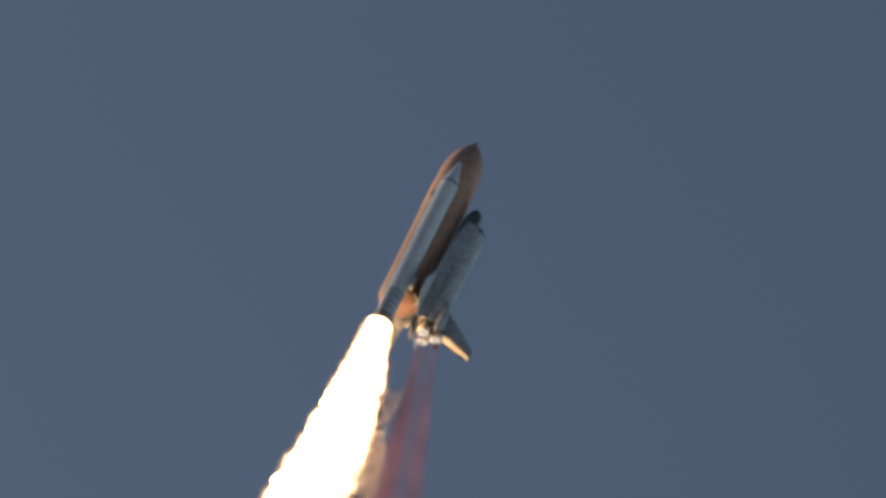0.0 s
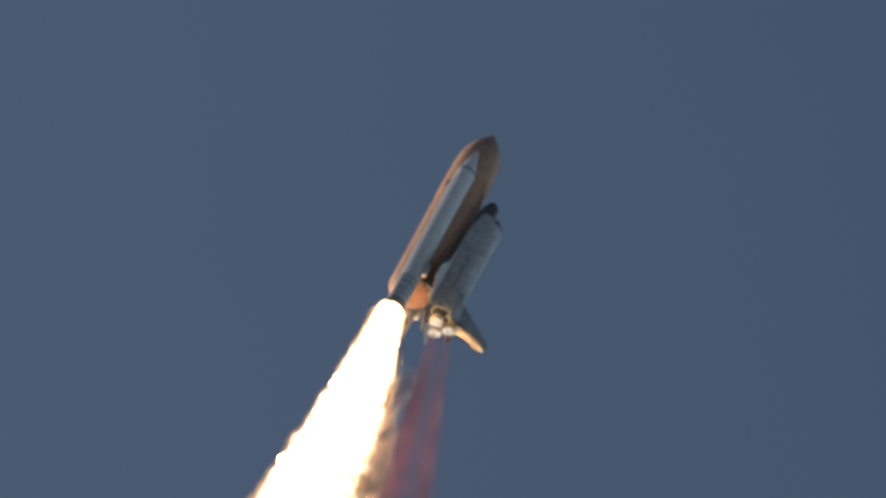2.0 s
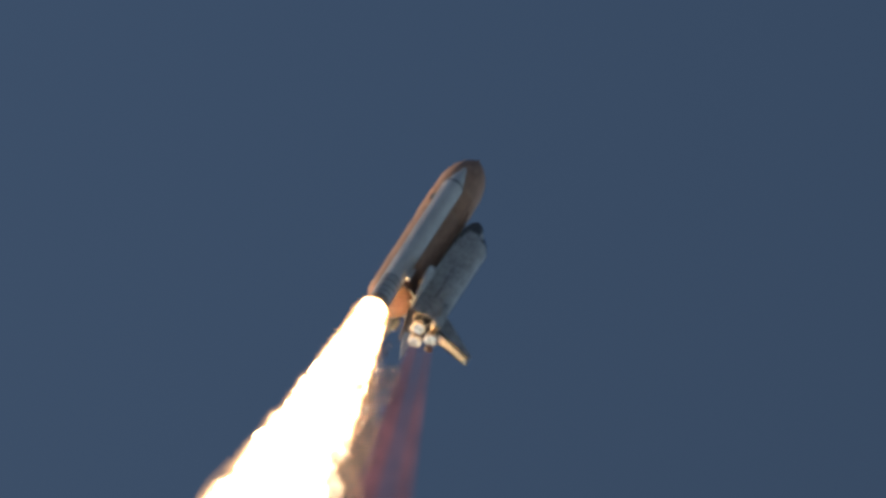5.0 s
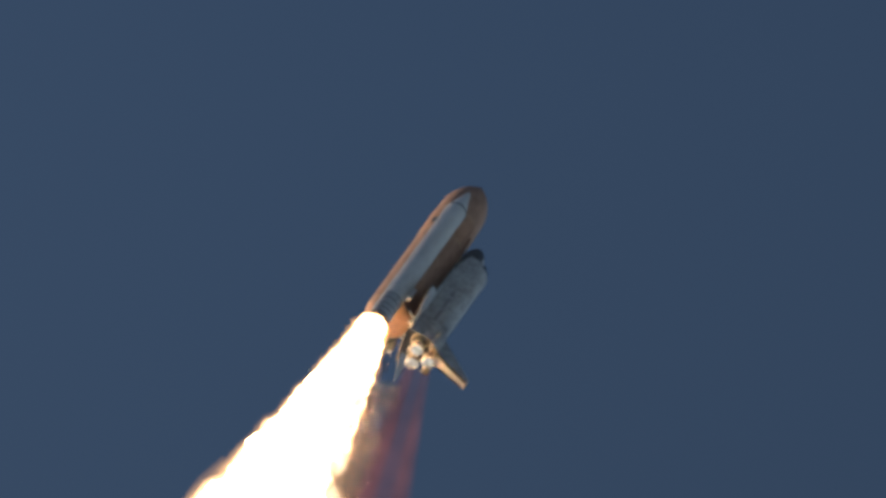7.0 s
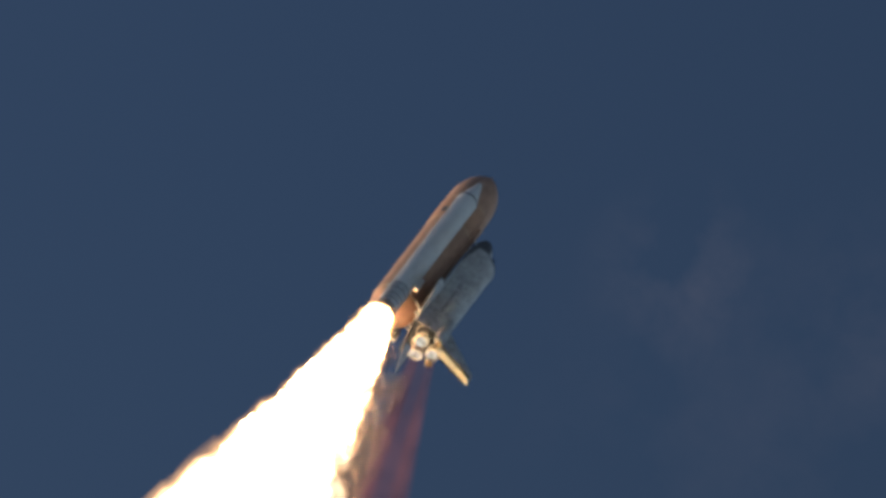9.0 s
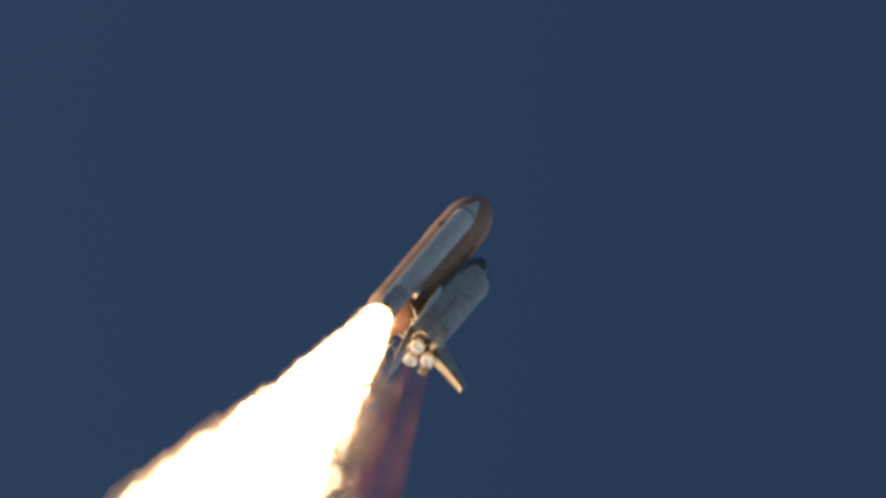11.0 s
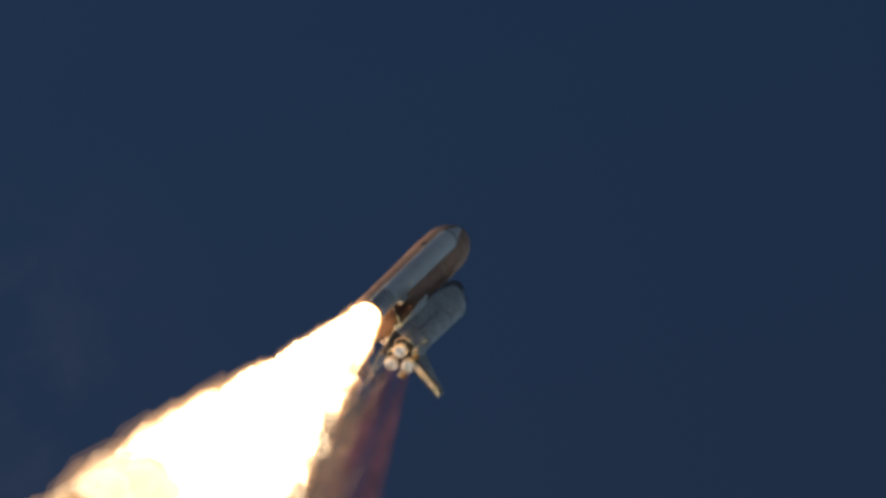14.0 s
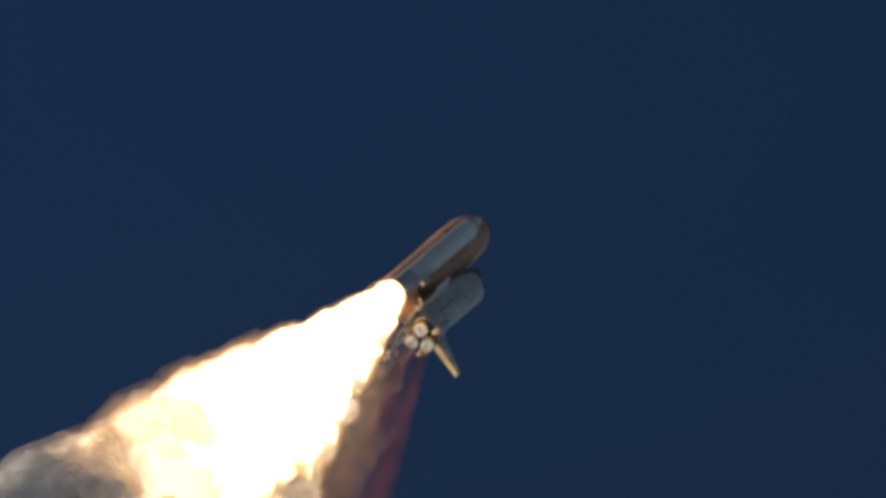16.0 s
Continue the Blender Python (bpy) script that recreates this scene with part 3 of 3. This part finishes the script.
        for xh, rh in ((-2.0, 0.85), (-2.6, 1.02), (-3.2, 1.15)):
            hat = revolve([(xh - 0.06, rh - 0.02), (xh - 0.04, rh + 0.07), (xh + 0.04, rh + 0.06), (xh + 0.06, rh - 0.03)], 32)
            bmesh.ops.transform(hat, matrix=m, verts=hat.verts)
            part("bell_hoop", hat, HOOP, orb, "bright band round the bell")
        rim = revolve([(-3.44, 1.16), (-3.42, 1.27), (-3.56, 1.27), (-3.58, 1.1)], 32, closed=True)
        bmesh.ops.transform(rim, matrix=m, verts=rim.verts)
        part("bell_rim", rim, HOOP, orb, "bright rim of the bell")
        glow = revolve([(-3.42, 1.08), (-3.35, 0.9), (-3.28, 0.5), (-3.26, 0)], 32)
        bmesh.ops.transform(glow, matrix=m, verts=glow.verts)
        part("burning_gas", glow, MACH, orb, "pale glowing gas in the bell")
    part("body_flap", block((2.3, 6.2, 0.36), (-2.5, 0, 5.0), 0.1, Matrix.Rotation(radians(2), 4, "Y")), BLACK, orb)


make_tank()
make_booster(1)
make_booster(-1)
make_orbiter()

# ---- fire and smoke behind the boosters ----
rng = random.Random(7)
TAIL = -8.6                                    # where the flame leaves the skirts


def knob(n, off, rough):
    """Radius of a knobbly ball in the direction n."""
    k = noise.fractal(n * 1.5 + off + Vector((0.95, 0, 0)), 0.95, 2.1, 5)
    d = noise.voronoi(n * 1.9 + off)[0][0]
    return 0.95 * (1 + rough * k + rough * (0.45 - d))


def offset(seed):
    return Vector((seed * 7.3, seed * 3.1, seed * 5.7))


def lump(name, seed, rough, level, size, material):
    """A knobbly ball of about the given radius."""
    bm = bmesh.new()
    bmesh.ops.create_icosphere(bm, subdivisions=level, radius=1)
    for v in bm.verts:
        n = v.co.normalized()
        v.co = n * size * knob(n, offset(seed), rough)
    me = bpy.data.meshes.new(name)
    bm.to_mesh(me)
    bm.free()
    me.materials.append(material)
    me.polygons.foreach_set("use_smooth", [True] * len(me.polygons))
    me.update()
    return me


def flecks(name, places, sizes, seed, material):
    """Many tiny four-sided flecks for a fringe of glow, each turned at random."""
    gen = np.random.default_rng(seed)
    corner = np.array([(1, 1, 1), (1, -1, -1), (-1, 1, -1), (-1, -1, 1)]) / math.sqrt(3)
    q = gen.normal(size=(len(places), 4))
    w, x, y, z = (q / np.linalg.norm(q, axis=1, keepdims=True)).T
    rot = np.stack([1 - 2 * (y * y + z * z), 2 * (x * y - w * z), 2 * (x * z + w * y), 2 * (x * y + w * z), 1 - 2 * (x * x + z * z), 2 * (y * z - w * x),
                    2 * (x * z - w * y), 2 * (y * z + w * x), 1 - 2 * (x * x + y * y)], 1).reshape(-1, 3, 3)
    verts = np.asarray(places)[:, None] + np.einsum("nij,kj->nki", rot, corner) * np.asarray(sizes)[:, None, None]
    sides = (np.array([(0, 1, 2), (0, 3, 1), (0, 2, 3), (1, 3, 2)])[None] + 4 * np.arange(len(places))[:, None, None]).reshape(-1, 3)
    me = bpy.data.meshes.new(name)
    me.from_pydata(verts.reshape(-1, 3).tolist(), [], sides.tolist())
    me.materials.append(material)
    return me


def layers(name, seed, rough, sizes, level, material):
    """Thin layers of gas, one within the other, that fade out together."""
    bm = bmesh.new()
    for size in sizes:
        for v in bmesh.ops.create_icosphere(bm, subdivisions=level, radius=1)["verts"]:
            n = v.co.normalized()
            v.co = n * size * knob(n, offset(seed) + Vector((0, size * 0.5, 0)), rough)
    me = bpy.data.meshes.new(name)
    bm.to_mesh(me)
    bm.free()
    me.materials.append(material)
    me.polygons.foreach_set("use_smooth", [True] * len(me.polygons))
    return me


def lumps(name, skin, count, seed, core, gas, rough, size, sizes):
    """Meshes in some shapes: a dense ball and the thin gas round it, fine for the large puffs and coarser for the small ones."""
    return [[make for level in (3, 2) for make in (lump(name, seed + k, rough, level + 1, size, core), layers(skin, seed + k, rough, sizes, level, gas))] for k in range(count)]


LUMPS = lumps("billow", "hot_gas", 5, 0, BILLOW, HOT, 0.14, 1.0, (1.02, 1.06, 1.11, 1.17, 1.24))
EMBERS = lumps("fading_billow", "warm_gas", 4, 10, EMBER, WARM, 0.18, 0.95, (0.98, 1.03, 1.08, 1.15, 1.24))
DUSKS = lumps("orange_billow", "dim_gas", 4, 60, DUSK, DIM, 0.2, 0.86, (0.9, 0.97, 1.05, 1.14, 1.24))
SMOKES = lumps("smoke_puff", "thin_smoke", 4, 20, SMOKE, SMOKE_THIN, 0.2, 0.78, (0.82, 0.89, 0.96, 1.04, 1.13, 1.22))
# added shells that carry the orange halo of glow, not a body of gas
HALOS = [layers("fire_haze", k, 0.15, (1.2, 1.28, 1.37, 1.47, 1.58), 2, HALO) for k in range(3)]
BROWNS = [[layers("smoke_wisp", 40 + k, 0.36, (0.3, 0.45, 0.6, 0.74, 0.87, 1.0), 3, BROWN_THIN)] for k in range(6)]


def reach(d, t):
    """Radius of the plume and its drift towards the orbiter's side, d metres behind the skirts."""
    grow = np.interp(t, (0, 4, 7, 9, 12.5, 14.5, 16), (0.106, 0.103, 0.117, 0.142, 0.138, 0.130, 0.143))
    return 2.42 + (min(d, 95) + 0.75 * max(0, d - 95)) * (grow + 0.003), 0.3 * min(1, d / 6) + d * np.interp(t, (0, 7, 12.5, 16), (0.06, 0.063, 0.031, 0.031))


MOVES = []                                     # (thing, rows) keyed in motions()
plumes = []
for side in (1, -1):
    plume = tagged(new("rocket_plume"), "blinding white and yellow flame and smoke trailing from booster", "rocket exhaust", "booster plumes")
    plumes.append(plume)
    bm = revolve([(-0.82, 0.0), (-0.83, 1.9), (-0.9, 2.3), (-1.15, 2.44), (-2, 2.52)] + [(-d, 2.2 + 0.085 * d + 0.2 * math.sin(d * 0.9)) for d in range(4, 126, 4)] + [(-128, 8), (-130, 0)], 40)
    for v in bm.verts:
        if v.co.x < -3:
            k = 1 + 0.10 * noise.fractal(Vector((v.co.x * 0.09, v.co.y * 0.35, v.co.z * 0.35 + 20 * side)), 1, 2, 3)
            v.co.y, v.co.z = v.co.y * k, v.co.z * k
    core = part("flame_core", bm, FLAME, plume, "white-hot core of the flame")
    # emissive flecks, thinning outwards, add an orange fringe of glow at the flame's foot
    gen, places = np.random.default_rng(90 + side), []
    for k in range(7500):
        x = gen.uniform(-16, -0.8)
        r, a = np.interp(-x, (0.8, 1.1, 2, 8, 16), (2.15, 2.42, 2.52, 3.05, 3.75)) + min(gen.exponential(0.26), 1.2), gen.uniform(0, 2 * math.pi)
        places.append((x, r * math.cos(a), r * math.sin(a)))
    new("glowing_skin", flecks("glowing_skin", places, gen.uniform(0.04, 0.075, len(places)), 90 + side, GLOW)).parent = core
    tagged(bpy.data.objects["glowing_skin" if side > 0 else "glowing_skin.001"], kind="stuff")
    MOVES.append((core, [(t, Matrix.Translation((TAIL, 6.2 * side, 0)) @ Matrix.Rotation(math.atan(reach(50, t)[1] / 50), 4, "Y")) for t in (0, 3.5, 7, 10, 12.5, 16)]))
    d, ring = 4.0, 0
    while d < 222:
        step = 2.5 + d * 0.06 if d < 100 else 8.5
        far = d > 105
        for j in range(48):
            layer, around = ("body", 10) if j < 10 else ("rim", 14) if j < 24 else ("inner", 4) if j < 28 else ("fluff", 20)
            phi = 2 * math.pi * (j + 0.5 * (ring % 2)) / around + rng.uniform(-0.35, 0.35)
            below = -math.sin(phi)             # towards the tank's far side
            if layer == "rim":                 # torn brown smoke on the orbiter's side
                if not 13 < d < 150 or below > -0.45 or rng.random() < 0.2:
                    continue
                kin, share, edge = BROWNS, rng.uniform(0.2, 0.36), rng.uniform(-1.7, 0.3)
            elif layer == "inner":
                if not far:
                    continue
                kin, share, edge = (EMBERS if d + 26 * below < 158 else DUSKS if d + 30 * below < 176 else SMOKES), 0.36, 1.6
            elif layer == "fluff":             # small puffs that break up the outline
                if d < 8 or abs(below) < 0.4:
                    continue
                kin = LUMPS if d + 32 * below < 118 else EMBERS if d + 26 * below < 152 else DUSKS if d + 30 * below < 170 else SMOKES
                share, edge = rng.choice((0.03, 0.06, 0.10)), rng.uniform(0.5, 1.3)
                if below < -0.5 and d > 25 and rng.random() < 0.25:
                    kin, share, edge = EMBERS, 0.12, rng.uniform(-0.3, 0.6)
            elif d + 32 * below < 134 + rng.uniform(-16, 16):
                kin, share, edge = LUMPS, 0.30, 0.95
            elif d + 26 * below < 158 + rng.uniform(-12, 12):
                kin, share, edge = EMBERS, 0.32, 0.97
            elif d + 30 * below < 175 + rng.uniform(-12, 12):
                kin, share, edge = DUSKS, 0.34, 0.95
            else:
                kin, share, edge = SMOKES, 0.36, 0.96
            mes = kin[rng.randrange(len(kin))]
            rb = (share + 0.14 * rng.random()) * reach(d, 8)[0]
            ob = new(mes[0].name.split(".")[0], mes[2 if layer == "fluff" else 0])
            ob.parent = plume
            if kin is BROWNS:
                tagged(ob, kind="stuff")
            ob.scale = (rb * (2.3 if kin is BROWNS else 1.25), rb, rb)
            if kin is not BROWNS and abs(below) > 0.4 and (layer != "fluff" or below < 0 or kin is not LUMPS):
                me = mes[3 if layer == "fluff" else 1]
                tagged(new(me.name.split(".")[0], me), kind="stuff").parent = ob
            # bloom halo added round the outer puffs
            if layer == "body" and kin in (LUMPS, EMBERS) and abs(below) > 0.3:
                tagged(new("fire_haze", HALOS[j % 3]), kind="stuff").parent = ob
            spin, phase, period = (rng.uniform(-40, 40), rng.uniform(-40, 40), rng.uniform(0, 360)), rng.random(), 0.5
            if kin is BROWNS:                  # drawn out along the stream
                spin = (rng.uniform(0, 360), rng.uniform(-12, 12), rng.uniform(-12, 12))
            swell = rng.uniform(0.965, 1.03) if d < 40 else rng.uniform(0.93, 1.06)
            rows, t = [], -phase * period
            while t < 16.0:
                for u, tt in ((0.0, t), (1.0, t + period - 1 / 30)):
                    if -0.6 < tt < 16.6:
                        dd = d + (u - 0.5) * step
                        r, drift = reach(dd, min(16, max(0, tt)))
                        out = max(0.0, r * swell - rb * edge)
                        rows.append((tt, pose(TAIL - dd, 6.2 * side + out * math.cos(phi), drift + out * math.sin(phi), spin[0] + 25 * u, spin[1], spin[2])))
                t += period
            MOVES.append((ob, rows))
        d += step
        ring += 1

jets = tagged(new("engine_exhaust"), "faint see-through pink exhaust streaming from three main engines", "rocket exhaust")
for y, z, pitch, yaw in ((0, 10.5, 15, 0), (1.5, 7.85, 10, -1.9), (-1.5, 7.85, 10, 1.9)):
    for wide, thin in ((0.74, 1.0), (0.62, 0.86), (0.5, 0.7), (0.4, 0.52)):
        bm = revolve([(0.1, 1.0), (-6, 1.0 + 0.15 * wide), (-14, 1.0 + 0.45 * wide), (-24, 1.0 + 0.9 * wide), (-40, 1 + 1.7 * wide), (-60, 1 + 2.6 * wide), (-85, 1 + 3.6 * wide)], 32)
        for v in bm.verts:
            v.co.y, v.co.z = v.co.y * 0.92 * thin, v.co.z * 0.92 * thin
        bmesh.ops.transform(bm, matrix=Matrix.Translation((-4.1, y, z)) @ Matrix.Rotation(radians(pitch), 4, "Y") @ Matrix.Rotation(radians(yaw), 4, "Z"), verts=bm.verts)
        part("jet", bm, JET, jets)
for thin in (1.05, 0.95, 0.85, 0.74):
    bm = revolve([(0.5, 2.4 * thin), (-10, 2.9 * thin), (-24, 3.9 * thin), (-40, 5.2 * thin), (-60, 6.8 * thin), (-85, 8.6 * thin)], 40)
    bmesh.ops.transform(bm, matrix=Matrix.Translation((-4.6, 0, 8.9)) @ Matrix.Rotation(radians(11.5), 4, "Y"), verts=bm.verts)
    part("thin_exhaust_haze", bm, JET, jets)


def motions():
    for thing in (shuttle, jets, *plumes):
        walk(thing, FLIGHT)
    for thing, rows in MOVES:
        walk(thing, rows)


motions()
